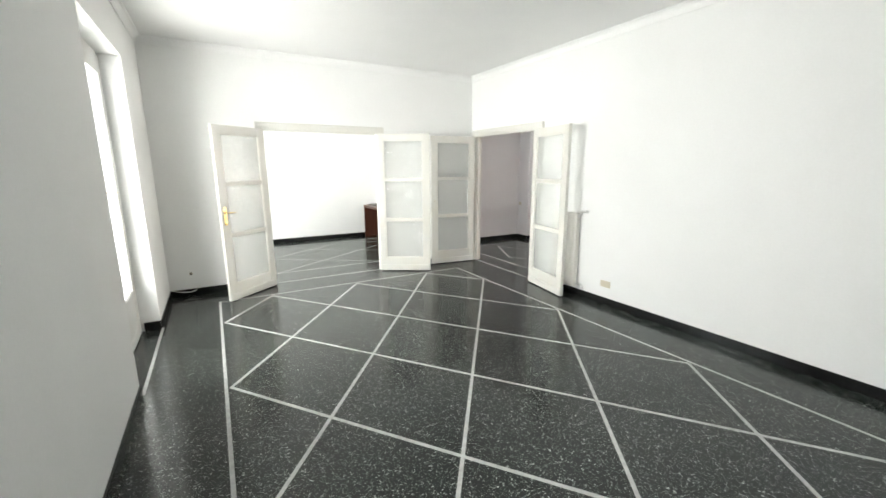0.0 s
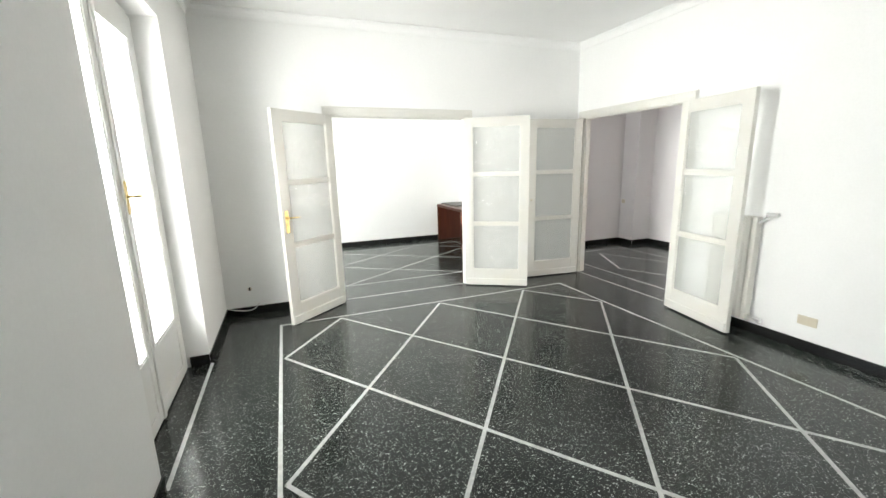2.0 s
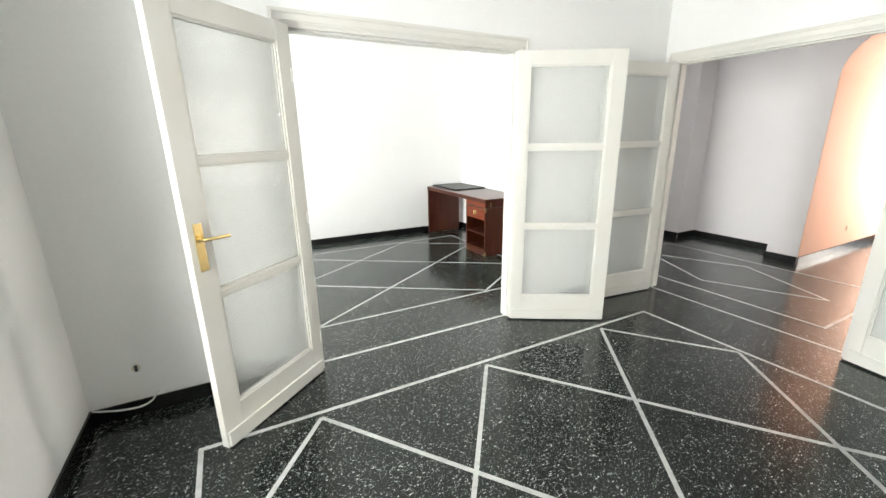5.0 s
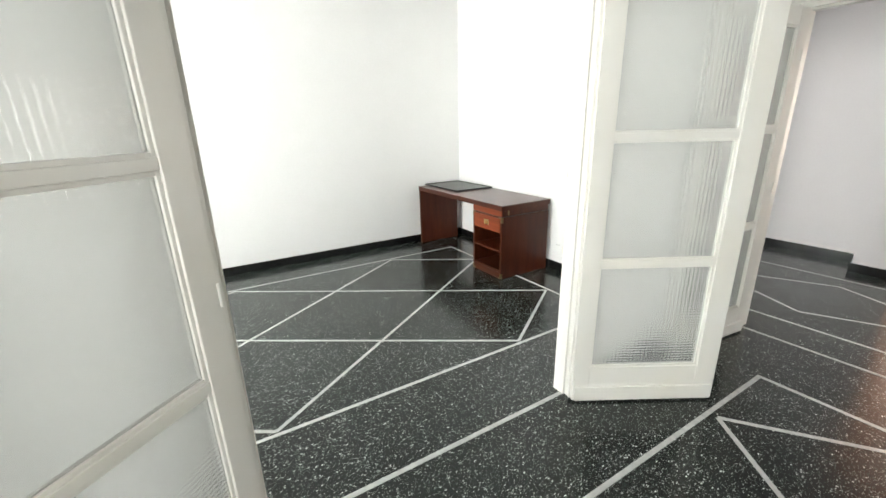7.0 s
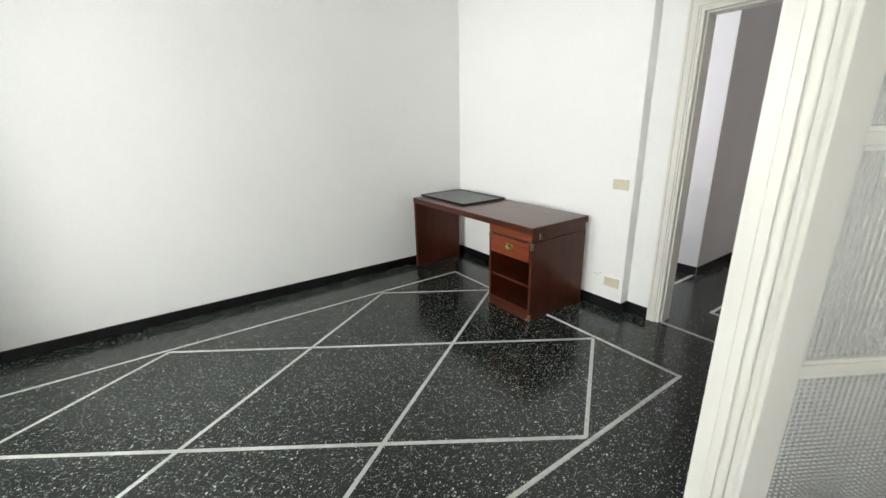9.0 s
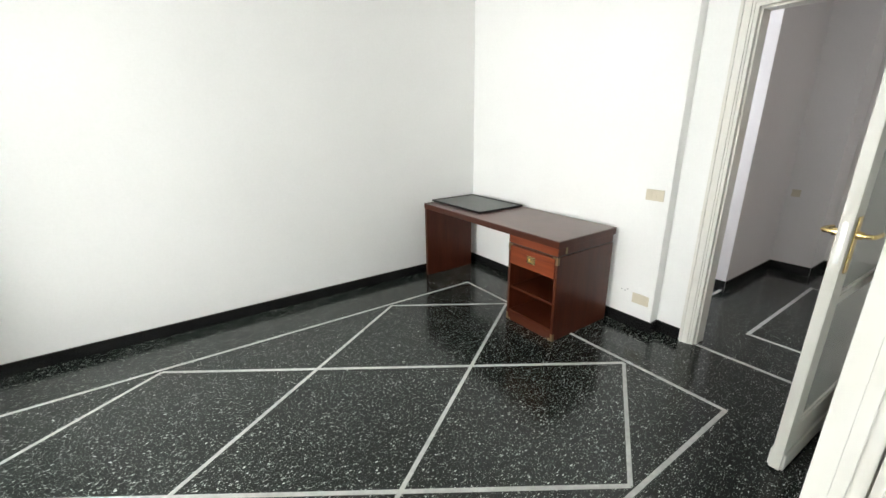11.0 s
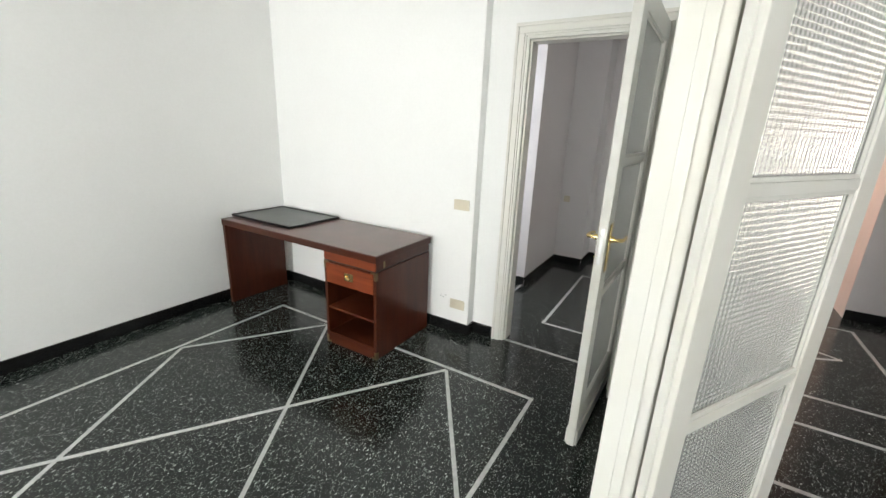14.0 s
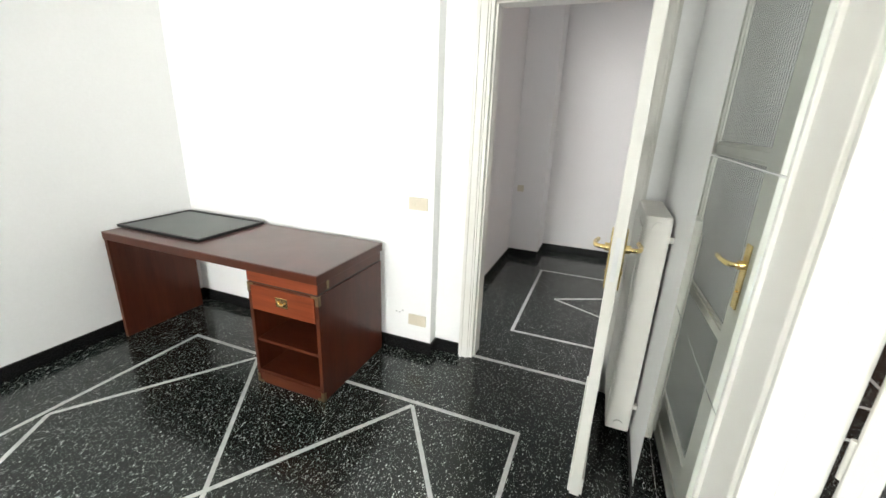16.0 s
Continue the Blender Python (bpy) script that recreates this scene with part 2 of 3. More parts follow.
OPEN_B = (0.605, 2.245, 0, 2.14)
OPEN_R = (4.17, 5.74, 0, 2.15)
OPEN_D = (6.10, 6.90, 0, 2.12)
WIN1, WIN2, ADDED_WIN3 = (3.27, 4.72, 0, 2.62), (6.9, 8.3, 0, 2.62), (-0.5, 0.9, 0, 2.62)
wall_along_x("wall_between_rooms", YB, YB2, XL, XR, [OPEN_B], WHITE, "white plastered wall with a wide double-door opening")
wall_along_y("wall_window_side", XO, XL, YS, YF2, [ADDED_WIN3, WIN1, WIN2], WHITE, "white plastered outer wall with deep window recesses")
wall_along_y("wall_hall_side", XR, XH, YS, YB2, [OPEN_R], WHITE, "white plastered wall beside the radiator with a double-door opening")
wall_along_y("wall_study_door", XREC, XH - 0.06, YB2, 7.15, [OPEN_D], WHITE, "white plastered recessed wall round the study door")
structure("wall_study_side", WHITE, "white plastered wall behind the desk", "wall", (XR2, XH - 0.06, 7.15, YF2, 0, H))
structure("wall_study_end", WHITE, "white plastered end wall of the study", "wall", (XO, XH - 0.06, YF2, YF2 + 0.2, 0, H))
structure("wall_behind", WHITE, "plain white plastered end wall", "wall", (XO, XH, YS - 0.2, YS, 0, H))
# hall
structure("wall_hall_north", HALL_SHADE, "white north wall of the hall, shade in its colour", "wall", (5.05, 6.85, 7.17, 7.35, 0, H))
structure("wall_hall_step", HALL_SHADE, "white stepped corner of the hall, shade in its colour", "wall", (6.1, 6.85, 6.83, 7.17, 0, H))
structure("wall_side_passage", HALL_SHADE, "white wall of the side passage, shade in its colour", "wall", (5.05, 5.25, 7.35, 9.0, 0, H))
structure("wall_passage_end", HALL_SHADE, "white wall closing the side passage, shade in its colour", "wall", (XH - 0.06, 5.25, 9.0, 9.2, 0, H))
structure("wall_hall_south", HALL_SHADE, "white wall closing the hall, shade in its colour", "wall", (XH, 6.1, 3.55, 3.75, 0, H))
structure("wall_hall_far", HALL_SHADE, "white far wall of the hall, shade in its colour", "wall", (6.5, 6.85, 5.67, 6.83, 0, H))


def arch_wall():
    """Wall with a round-headed opening, its corner pier standing forward."""
    bm = bmesh.new()
    x0, x1, ya, yb, spring, r = 6.1, 6.85, 4.42, 5.35, 2.08, 0.465
    box(bm, x0, x1, yb, 5.67, 0, H)
    box(bm, x0, x1, 3.55, ya, 0, H)
    yc, n = (ya + yb) / 2, 20
    prof = [(yc + r * math.cos(math.pi * i / n), spring + r * math.sin(math.pi * i / n)) for i in range(n + 1)]
    for (ya1, za), (ya2, zb) in zip(prof, prof[1:]):
        lo = [bm.verts.new((x, y, z)) for x in (x0, x1) for y, z in ((ya1, za), (ya2, zb), (ya2, H), (ya1, H))]
        f, b = lo[:4], lo[4:]
        bm.faces.new(f)
        bm.faces.new(b[::-1])
        bm.faces.new((f[0], b[0], b[1], f[1]))
    return bm


aw = tagged(link("wall_arch", arch_wall(), HALL_SHADE), "white hall wall with a round-headed arch, shade in its colour", "wall", kind="structure")
# salmon lining of the arch and of the passage behind it
bm = bmesh.new()
yc, n = 4.885, 24
for i in range(n):
    a, b = math.pi * i / n, math.pi * (i + 1) / n
    q = [bm.verts.new((x, yc + 0.461 * math.cos(t), 2.08 + 0.461 * math.sin(t))) for x, t in ((6.104, a), (6.104, b), (6.85, b), (6.85, a))]
    bm.faces.new(q)
box(bm, 6.104, 6.85, 5.346, 5.35, 0, 2.08)
tagged(link("trim_arch_lining", bm, SALMON), "salmon painted lining of the arch", "arch lining", kind="structure")
structure("wall_passage_salmon", SALMON, "salmon painted walls of the passage behind the arch", "wall",
          (6.85, 8.8, 5.35, 5.5, 0, H),
          (8.8, 9.0, 4.0, 5.5, 2.4, H), (8.8, 9.0, 4.0, 4.2, 0, 2.4), (8.8, 9.0, 5.3, 5.5, 0, 2.4), (8.8, 9.0, 4.2, 5.3, 0, 0.1))
# Paler pink than the salmon on the facing side.
structure("wall_passage_pink", PALE_PINK, "pale pink wall of the passage behind the arch", "wall", (6.85, 8.8, 4.0, 4.15, 0, H))
structure("trim_arch_jamb", PALE_PINK, "pale pink jamb of the arch", "arch lining", (6.104, 6.85, 4.42, 4.424, 0, 2.08))
structure("ceiling", CEIL, "plain white plastered ceiling", "ceiling", (XO, 9.0, YS - 0.2, YF2 + 0.2, H, H + 0.2))

# cornice: stepped cove along the tops of the walls
def cornice(name, x0, y0, x1, y1, nx, ny):
    bm = bmesh.new()
    prof = [(0, -0.085), (0.008, -0.085), (0.011, -0.066), (0.022, -0.038), (0.04, -0.018), (0.058, -0.010), (0.062, 0.0), (0, 0.0)]
    rings = []
    for x, y in ((x0, y0), (x1, y1)):
        rings.append([bm.verts.new((x + nx * d, y + ny * d, H - 0.002 + h)) for d, h in prof])
    k = len(prof)
    for i in range(k):
        bm.faces.new((rings[0][i], rings[0][(i + 1) % k], rings[1][(i + 1) % k], rings[1][i]))
    bm.faces.new(rings[0])
    bm.faces.new(rings[1][::-1])
    bmesh.ops.recalc_face_normals(bm, faces=bm.faces)
    return tagged(link(name, bm, CEIL), "white moulded plaster cornice under the ceiling", "cornice", kind="structure")


cornice("trim_cornice", XL, YB - 0.002, XR, YB - 0.002, 0, -1)
cornice("trim_cornice", XR - 0.002, YS, XR - 0.002, YB, -1, 0)
cornice("trim_cornice", XL + 0.002, YS, XL + 0.002, YB, 1, 0)
cornice("trim_cornice", XL, YF2 - 0.002, XR2, YF2 - 0.002, 0, -1)
cornice("trim_cornice", XR2 - 0.002, 7.15, XR2 - 0.002, YF2, -1, 0)

# ---- skirting ----
SK, ST = 0.088, 0.014
def skirting(name, *runs):
    bm = bmesh.new()
    for x0, x1, y0, y1 in runs:
        box(bm, x0, x1, y0, y1, 0.0, SK, bev=0.003)
    return tagged(link(name, bm, SKIRT), "low black polished stone skirting", "skirting", kind="structure")


skirting("baseboard", (XL, 0.58, YB - ST, YB - 0.001), (2.28, XR, YB - ST, YB - 0.001),
         (XL + 0.001, XL + ST, 4.72, YB), (XO + 0.28, XL + 0.001, 4.72 - ST, 4.719), (XL + 0.001, XL + ST, YS, 3.27),
         (XO + 0.28, XL + 0.001, 3.271, 3.27 + ST), (XR - ST, XR - 0.001, YS, 4.09))
skirting("baseboard", (XL, XR2, YF2 - ST, YF2 - 0.001), (XR2 - ST, XR2 - 0.001, 7.15 - ST, YF2),
         (XR2 - 0.001, XREC, 7.15 - ST, 7.149), (XREC - ST, XREC - 0.001, 6.975, 7.15), (3.0, XREC, YB2 + 0.001, YB2 + ST),
         (XL, 0.58, YB2 + 0.001, YB2 + ST))
skirting("baseboard", (5.05, 6.1, 7.17 - ST, 7.169), (6.1 - ST, 6.099, 6.83, 7.17), (6.1, 6.5, 6.83 - ST, 6.829),
         (6.5 - ST, 6.499, 5.67, 6.83), (6.1 - ST, 6.5, 5.671, 5.67 + ST), (6.1 - ST, 6.099, 5.35, 5.67), (6.1, 8.8, 5.346 - ST, 5.345),
         (6.1 - ST, 6.099, 3.75, 4.42), (XH, 5.30, 3.751, 3.75 + ST), (5.05 - ST, 5.049, 7.17, 9.0))

# ---- floor with its inlaid lines ----
floor = structure("floor", TERRAZZO, "polished black terrazzo floor with thin white inlaid lines", "floor", (XO, 9.0, YS - 0.2, YF2 + 0.2, -0.15, 0.0))
LW = 0.0245


def strip(x0, y0, x1, y1, w=LW, proud=0.0026):
    """One thin marble strip let into the floor, a hair proud of it."""
    bm = bmesh.new()
    a, b = Vector((x0, y0, 0)), Vector((x1, y1, 0))
    d = (b - a).normalized()
    s = Vector((-d.y, d.x, 0)) * w / 2
    lo = [bm.verts.new(p + Vector((0, 0, -0.01))) for p in (a - s, b - s, b + s, a + s)]
    hi = [bm.verts.new(v.co + Vector((0, 0, 0.01 + proud))) for v in lo]
    bm.faces.new(hi)
    for i in range(4):
        bm.faces.new((lo[i], lo[(i + 1) % 4], hi[(i + 1) % 4], hi[i]))
    bmesh.ops.recalc_face_normals(bm, faces=bm.faces)
    return part("inlay_strip", bm, INLAY, floor)


def lattice(x0, a, nx, y0, b, ny, w=LW):
    """Diamonds between the corners: diagonals across a field of nx by ny half-diamonds; strips run from edge to edge."""
    for sgn in (1, -1):
        for k in range(-ny, nx + ny + 1):
            pts = []
            for j in range(ny + 1):
                i = k + sgn * j
                if 0 <= i <= nx:
                    pts.append((i, j))
            if len(pts) > 1 and (pts[0][0] + pts[0][1]) % 2 == PAR:
                (i0, j0), (i1, j1) = pts[0], pts[-1]
                strip(x0 + a * i0, y0 + b * j0, x0 + a * i1, y0 + b * j1, w, 0.0012 if sgn > 0 else 0.0019)


def border(x0, x1, y0, y1, w=LW):
    h = w / 2
    strip(x0 - h, y0, x1 + h, y0, w)
    strip(x0 - h, y1, x1 + h, y1, w)
    strip(x0, y0 + h + 0.0005, x0, y1 - h - 0.0005, w)
    strip(x1, y0 + h + 0.0005, x1, y1 - h - 0.0005, w)


PAR = 1
lattice(-0.055, 0.56, 6, 5.305 - 0.744 * 10, 0.744, 10)
border(-0.088, 3.335, 5.305 - 0.744 * 10 - 0.045, 5.352)
PAR = 1
lattice(3.24 - 0.832 * 4, 0.832, 4, 6.48, 0.5545, 4, 0.022)
border(3.24 - 0.832 * 4 - 0.03, 3.268, 6.452, 8.728, 0.022)
PAR = 1
lattice(4.585, 0.455, 2, 6.49 - 0.915 * 2, 0.915, 2)
border(4.31, 5.74, 4.435, 6.715)
strip(OPEN_B[0], 5.90, OPEN_B[1], 5.90)
strip(3.94, OPEN_R[0], 3.94, OPEN_R[1])
strip(3.855, OPEN_D[0], 3.855, OPEN_D[1])
strip(XL + 0.012, WIN1[0], XL + 0.012, WIN1[1])
strip(4.05, 7.19, 5.05, 7.19)

# ---- door openings: frames and casings ----
def casing(name, horizontal, at, a, b, top, depth, out, label, w=0.075):
    """Moulded casing round an opening. horizontal: the wall runs along x; at: the wall's near face; out: the way it stands out."""
    root = tagged(new(name), label, "door frame", kind="structure")
    steps = ((0.0, w, 0.012), (0.012, w - 0.009, 0.020), (w - 0.025, w - 0.011, 0.028))
    for side in ("jamb_left", "jamb_right", "head"):
        bm = bmesh.new()
        for u0, u1, t in steps:
            lo, hi = min(at + out * 0.0005, at + out * t), max(at + out * 0.0005, at + out * t)
            if side == "jamb_left":
                d = (a - u1, a - u0, 0, top + u0)
            elif side == "jamb_right":
                d = (b + u0, b + u1, 0, top + u0)
            else:
                d = (a - u1, b + u1, top + u0, top + u1)
            box(bm, *((d[0], d[1], lo, hi) if horizontal else (lo, hi, d[0], d[1])), d[2], d[3], bev=0.003)
        part(side, bm, PAINT, root)
    # lining of the reveal with a rebate
    for nm, d in (("lining_left", (a, a + 0.018, 0, top - 0.018)), ("lining_right", (b - 0.018, b, 0, top - 0.018)), ("lining_head", (a, b, top - 0.018, top))):
        lo, hi = min(at, at - out * depth) - 0.004, max(at, at - out * depth) + 0.004
        bm = bmesh.new()
        box(bm, *((d[0], d[1], lo, hi) if horizontal else (lo, hi, d[0], d[1])), d[2], d[3])
        e = (d[0] + (0.018 if nm == "lining_left" else -0.012 if nm == "lining_right" else 0.018), d[1] + (0.012 if nm == "lining_left" else -0.018 if nm == "lining_right" else -0.018))
        s0, s1 = lo + 0.03, hi - 0.025
        z0, z1 = (top - 0.03, top - 0.018) if nm == "lining_head" else (0, top - 0.018)
        box(bm, *((e[0], e[1], s0, s1) if horizontal else (s0, s1, e[0], e[1])), z0, z1, bev=0.002)
        part(nm, bm, PAINT, root)
    return root


casing("door_frame_1", True, YB, OPEN_B[0], OPEN_B[1], OPEN_B[3], YB2 - YB, -1, "cream-white moulded frame of the wide double door")
casing("door_frame_2", True, YB2, OPEN_B[0], OPEN_B[1], OPEN_B[3], 0.001, 1, "cream-white moulded casing on the study side", 0.15)
casing("door_frame_3", False, XR, OPEN_R[0], OPEN_R[1], OPEN_R[3], XH - XR, -1, "cream-white moulded frame of the hall double door")
casing("door_frame_4", False, XREC, OPEN_D[0], OPEN_D[1], OPEN_D[3], XH - 0.06 - XREC, -1, "cream-white moulded frame of the study door")

# ---- glazed door leaves ----
def lever(parent, x, z, side, toward):
    """Brass lever on a long plate. side: face of the leaf; toward: way the lever points."""
    y = side * 0.021
    bm = bmesh.new()
    box(bm, x - 0.021, x + 0.021, min(y, y + side * 0.006), max(y, y + side * 0.006), z - 0.12, z + 0.10, bev=0.0025)
    plate = part("handle_plate", bm, BRASS, parent, "long polished brass back plate")
    ob = tube("lever", [(x, y, z + 0.03), (x, y + side * 0.045, z + 0.03), (x + toward * 0.03, y + side * 0.055, z + 0.03), (x + toward * 0.115, y + side * 0.05, z + 0.025)], 0.0085, BRASS, plate)
    bm = bmesh.new()
    cyl(bm, (x, y, z + 0.03), (x, y + side * 0.022, z + 0.03), 0.015)
    part("rosette", bm, BRASS, plate)
    bm = bmesh.new()
    cyl(bm, (x, y + side * 0.004, z - 0.06), (x, y + side * 0.009, z - 0.06), 0.006)
    part("key_cylinder", bm, BRASS, plate)
    return plate


def leaf(name, label, w, handle, h=2.105, sides=(1, -1), group="", knob=False):
    """Leaf in its own axes: hinge edge at x = 0, free edge at x = w, foot at z = 0, thickness about y = 0."""
    root = tagged(new(name), label, "door", group)
    t, sh, sl, zs = 0.020, 0.088, 0.108, (0.205, 0.805, 1.425, h - 0.10)
    parts = [("hinge_stile", (0, sh, -t, t, 0, h)), ("lock_stile", (w - sl, w, -t, t, 0, h)),
             ("bottom_rail", (sh, w - sl, -t + 0.001, t - 0.001, 0, zs[0])), ("top_rail", (sh, w - sl, -t + 0.001, t - 0.001, zs[3], h)),
             ("glazing_bar", (sh, w - sl, -t + 0.003, t - 0.003, zs[1] - 0.016, zs[1] + 0.016)),
             ("glazing_bar", (sh, w - sl, -t + 0.003, t - 0.003, zs[2] - 0.016, zs[2] + 0.016))]
    for nm, d in parts:
        boxes(nm, PAINT, root, d, bev=0.003)
    edges = (zs[0], zs[1] - 0.016), (zs[1] + 0.016, zs[2] - 0.016), (zs[2] + 0.016, zs[3])
    for z0, z1 in edges:
        pane = boxes("pane", REED, root, (sh - 0.004, w - sl + 0.004, -0.003, 0.003, z0 - 0.004, z1 + 0.004), label="translucent cross-reeded glass")
        pane.visible_shadow = False
        bm = bmesh.new()
        for s in (1, -1):
            ya, yb = sorted((s * 0.004, s * 0.013))
            box(bm, sh, sh + 0.012, ya, yb, z0, z1, bev=0.002)
            box(bm, w - sl - 0.012, w - sl, ya, yb, z0, z1, bev=0.002)
            box(bm, sh + 0.012, w - sl - 0.012, ya, yb, z0, z0 + 0.012, bev=0.002)
            box(bm, sh + 0.012, w - sl - 0.012, ya, yb, z1 - 0.012, z1, bev=0.002)
        part("glazing_bead", bm, PAINT, pane)
    for s in sides:
        ya, yb = sorted((s * (t - 0.001), s * (t + 0.010)))
        boxes("kick_moulding", PAINT, root, (0.012, w - 0.012, ya, yb, 0.0, 0.085), bev=0.004)
    boxes("hinge_lip", PAINT, root, (-0.013, 0.0, -0.004, t - 0.002, 0.004, h - 0.004), bev=0.002)
    for z in (0.25, 1.05, 1.85):
        bm = bmesh.new()
        cyl(bm, (0.003, t + 0.001, z - 0.035), (0.003, t + 0.001, z + 0.035), 0.005)
        part("hinge", bm, PAINT, root)
    if handle:
        for s in (1, -1):
            lever(root, w - 0.05, 1.06, s, -1)
        boxes("lock_face", STEEL, root, (w - 0.002, w + 0.001, -0.008, 0.008, 0.98, 1.14))
    if knob:
        boxes("latch_bolt", STEEL, root, (w - 0.001, w + 0.002, -0.008, 0.008, 1.0, 1.12))
        bm = bmesh.new()
        cyl(bm, (w - 0.05, t, 1.06), (w - 0.05, t + 0.02, 1.06), 0.008)
        part("key_stub", bm, BRASS, root)
    return root


def place_leaf(root, hx, hy, fx, fy, sag=0.0):
    root.matrix_world = Matrix.Translation((hx, hy, 0.013)) @ Matrix.Rotation(math.atan2(fy - hy, fx - hx), 4, "Z") @ Matrix.Rotation(radians(sag), 4, "Y")
    return root


place_leaf(leaf("glazed_door_leaf", "cream-white glazed door leaf with brass lever, standing open", 0.768, True, group="leaves of the wide double door"), 0.610, 5.80, 0.022, 5.30, 0.45)
place_leaf(leaf("glazed_door_leaf", "cream-white glazed door leaf without handle, standing open", 0.785, False, group="leaves of the wide double door"), 2.210, 5.829, 2.886, 5.424)
place_leaf(leaf("glazed_door_leaf", "cream-white glazed door leaf folded back over the radiator", 0.78, False, group="leaves of the hall double door"), 3.83, 4.165, 3.685, 3.39)
place_leaf(leaf("glazed_door_leaf", "cream-white glazed door leaf open against the corner", 0.775, False, group="leaves of the hall double door", knob=True), 3.862, 5.700, 3.095, 5.785)
place_leaf(leaf("glazed_study_door", "cream-white glazed single door with brass levers, wide open", 0.80, True), 3.805, 6.125, 2.998, 6.158)

# ---- French windows ----
def french_window(name, y0, y1, label):
    """Two glazed leaves over solid panels, in the depth of the recess; the frame closes the opening."""
    root = tagged(new(name), label, "window", kind="structure")
    x0, x1, top = -0.845, -0.785, 2.60
    boxes("window_frame", PAINT_IN, root, (x0 - 0.02, x1 - 0.01, y0, y0 + 0.075, 0, top), (x0 - 0.02, x1 - 0.01, y1 - 0.075, y1, 0, top),
          (x0 - 0.02, x1 - 0.01, y0 + 0.075, y1 - 0.075, top - 0.08, top + 0.02), bev=0.004)
    ym, zt, zb, st = (y0 + y1) / 2 - 0.02, top - 0.085, 0.47, 0.075
    for a, b in ((y0 + 0.078, ym - 0.002), (ym + 0.002, y1 - 0.078)):
        sash = boxes("sash", PAINT_IN, root, (x0, x1, a, a + st, 0.012, zt), (x0, x1, b - st, b, 0.012, zt),
                     (x0, x1, a + st, b - st, zt - 0.09, zt), (x0, x1, a + st, b - st, 0.012, 0.10), (x0, x1, a + st, b - st, zb - 0.07, zb), bev=0.004)
        boxes("panel", PAINT_IN, sash, (x0 + 0.012, x1 - 0.006, a + st - 0.003, b - st + 0.003, 0.09, zb - 0.06))
        pane = boxes("pane", GLASS, sash, (x0 + 0.03, x0 + 0.034, a + st - 0.004, b - st + 0.004, zb - 0.004, zt - 0.086))
        pane.visible_shadow = False
        boxes("glazing_bead", PAINT_IN, sash, (x1 - 0.018, x1 - 0.006, a + st, a + st + 0.014, zb, zt - 0.09), (x1 - 0.018, x1 - 0.006, b - st - 0.014, b - st, zb, zt - 0.09),
              (x1 - 0.018, x1 - 0.006, a + st + 0.014, b - st - 0.014, zb, zb + 0.014), bev=0.003)
    boxes("meeting_strip", PAINT_IN, root, (x1 + 0.001, x1 + 0.014, ym - 0.022, ym + 0.022, 0.015, zt), bev=0.004)
    plate = boxes("handle_plate", BRASS, root, (x1 + 0.0145, x1 + 0.021, ym - 0.02, ym + 0.02, 1.33, 1.52), bev=0.0025, label="polished brass handle plate")
    tube("lever", [(x1 + 0.02, ym, 1.43), (x1 + 0.06, ym, 1.43), (x1 + 0.07, ym + 0.02, 1.43), (x1 + 0.068, ym + 0.10, 1.425)], 0.008, BRASS, plate)
    boxes("sill", STONE, root, (XO - 0.05, x0 - 0.021, y0 + 0.002, y1 - 0.002, 0.001, 0.03), bev=0.004)
    return root


french_window("window_1", WIN1[0], WIN1[1], "tall white French window with glass over solid panels")
french_window("window_2", WIN2[0], WIN2[1], "tall white French window with glass over solid panels")
# This one is unseen, added so that its lamps have an opening.
french_window("added_window_3", ADDED_WIN3[0], ADDED_WIN3[1], "tall white French window with glass over solid panels")


def shutter(x0, x1, y, facing):
    root = tagged(new("window_shutter"), "sea-green slatted shutter folded open outside the window", "shutter", "outside shutters")
    boxes("stile", SHUTTER, root, (x0, x0 + 0.05, y - 0.018, y + 0.018, -0.01, 2.58), bev=0.003)
    boxes("stile", SHUTTER, root, (x1 - 0.05, x1, y - 0.018, y + 0.018, -0.01, 2.58), bev=0.003)
    for z in (0.06, 1.27, 2.48):
        boxes("rail", SHUTTER, root, (x0 + 0.05, x1 - 0.05, y - 0.017, y + 0.017, z, z + 0.10), bev=0.003)
    z = 0.19
    while z < 2.45:
        if not 1.24 < z < 1.39:
            bm = bmesh.new()
            box(bm, x0 + 0.045, x1 - 0.045, -0.02, 0.02, -0.004, 0.004)
            bmesh.ops.rotate(bm, cent=(0, 0, 0), matrix=Matrix.Rotation(radians(35 * facing), 3, "X"), verts=bm.verts)
            bmesh.ops.translate(bm, vec=(0, y, z), verts=bm.verts)
            part("slat", bm, SHUTTER, root)
        z += 0.042
    return root


shutter(-1.62, -1.12, 4.80, 1)
GROUND = simple("pale_paving", (0.4, 0.39, 0.36), 0.9)
structure("ground", GROUND, "pale ground far below the windows", "ground", (-400, XO - 0.05, -300, 300, -9.3, -9.0))
structure("balcony", STONE, "pale stone balcony slab outside the windows", "balcony", (-2.0, XO - 0.051, 2.6, 5.6, -0.15, -0.01))

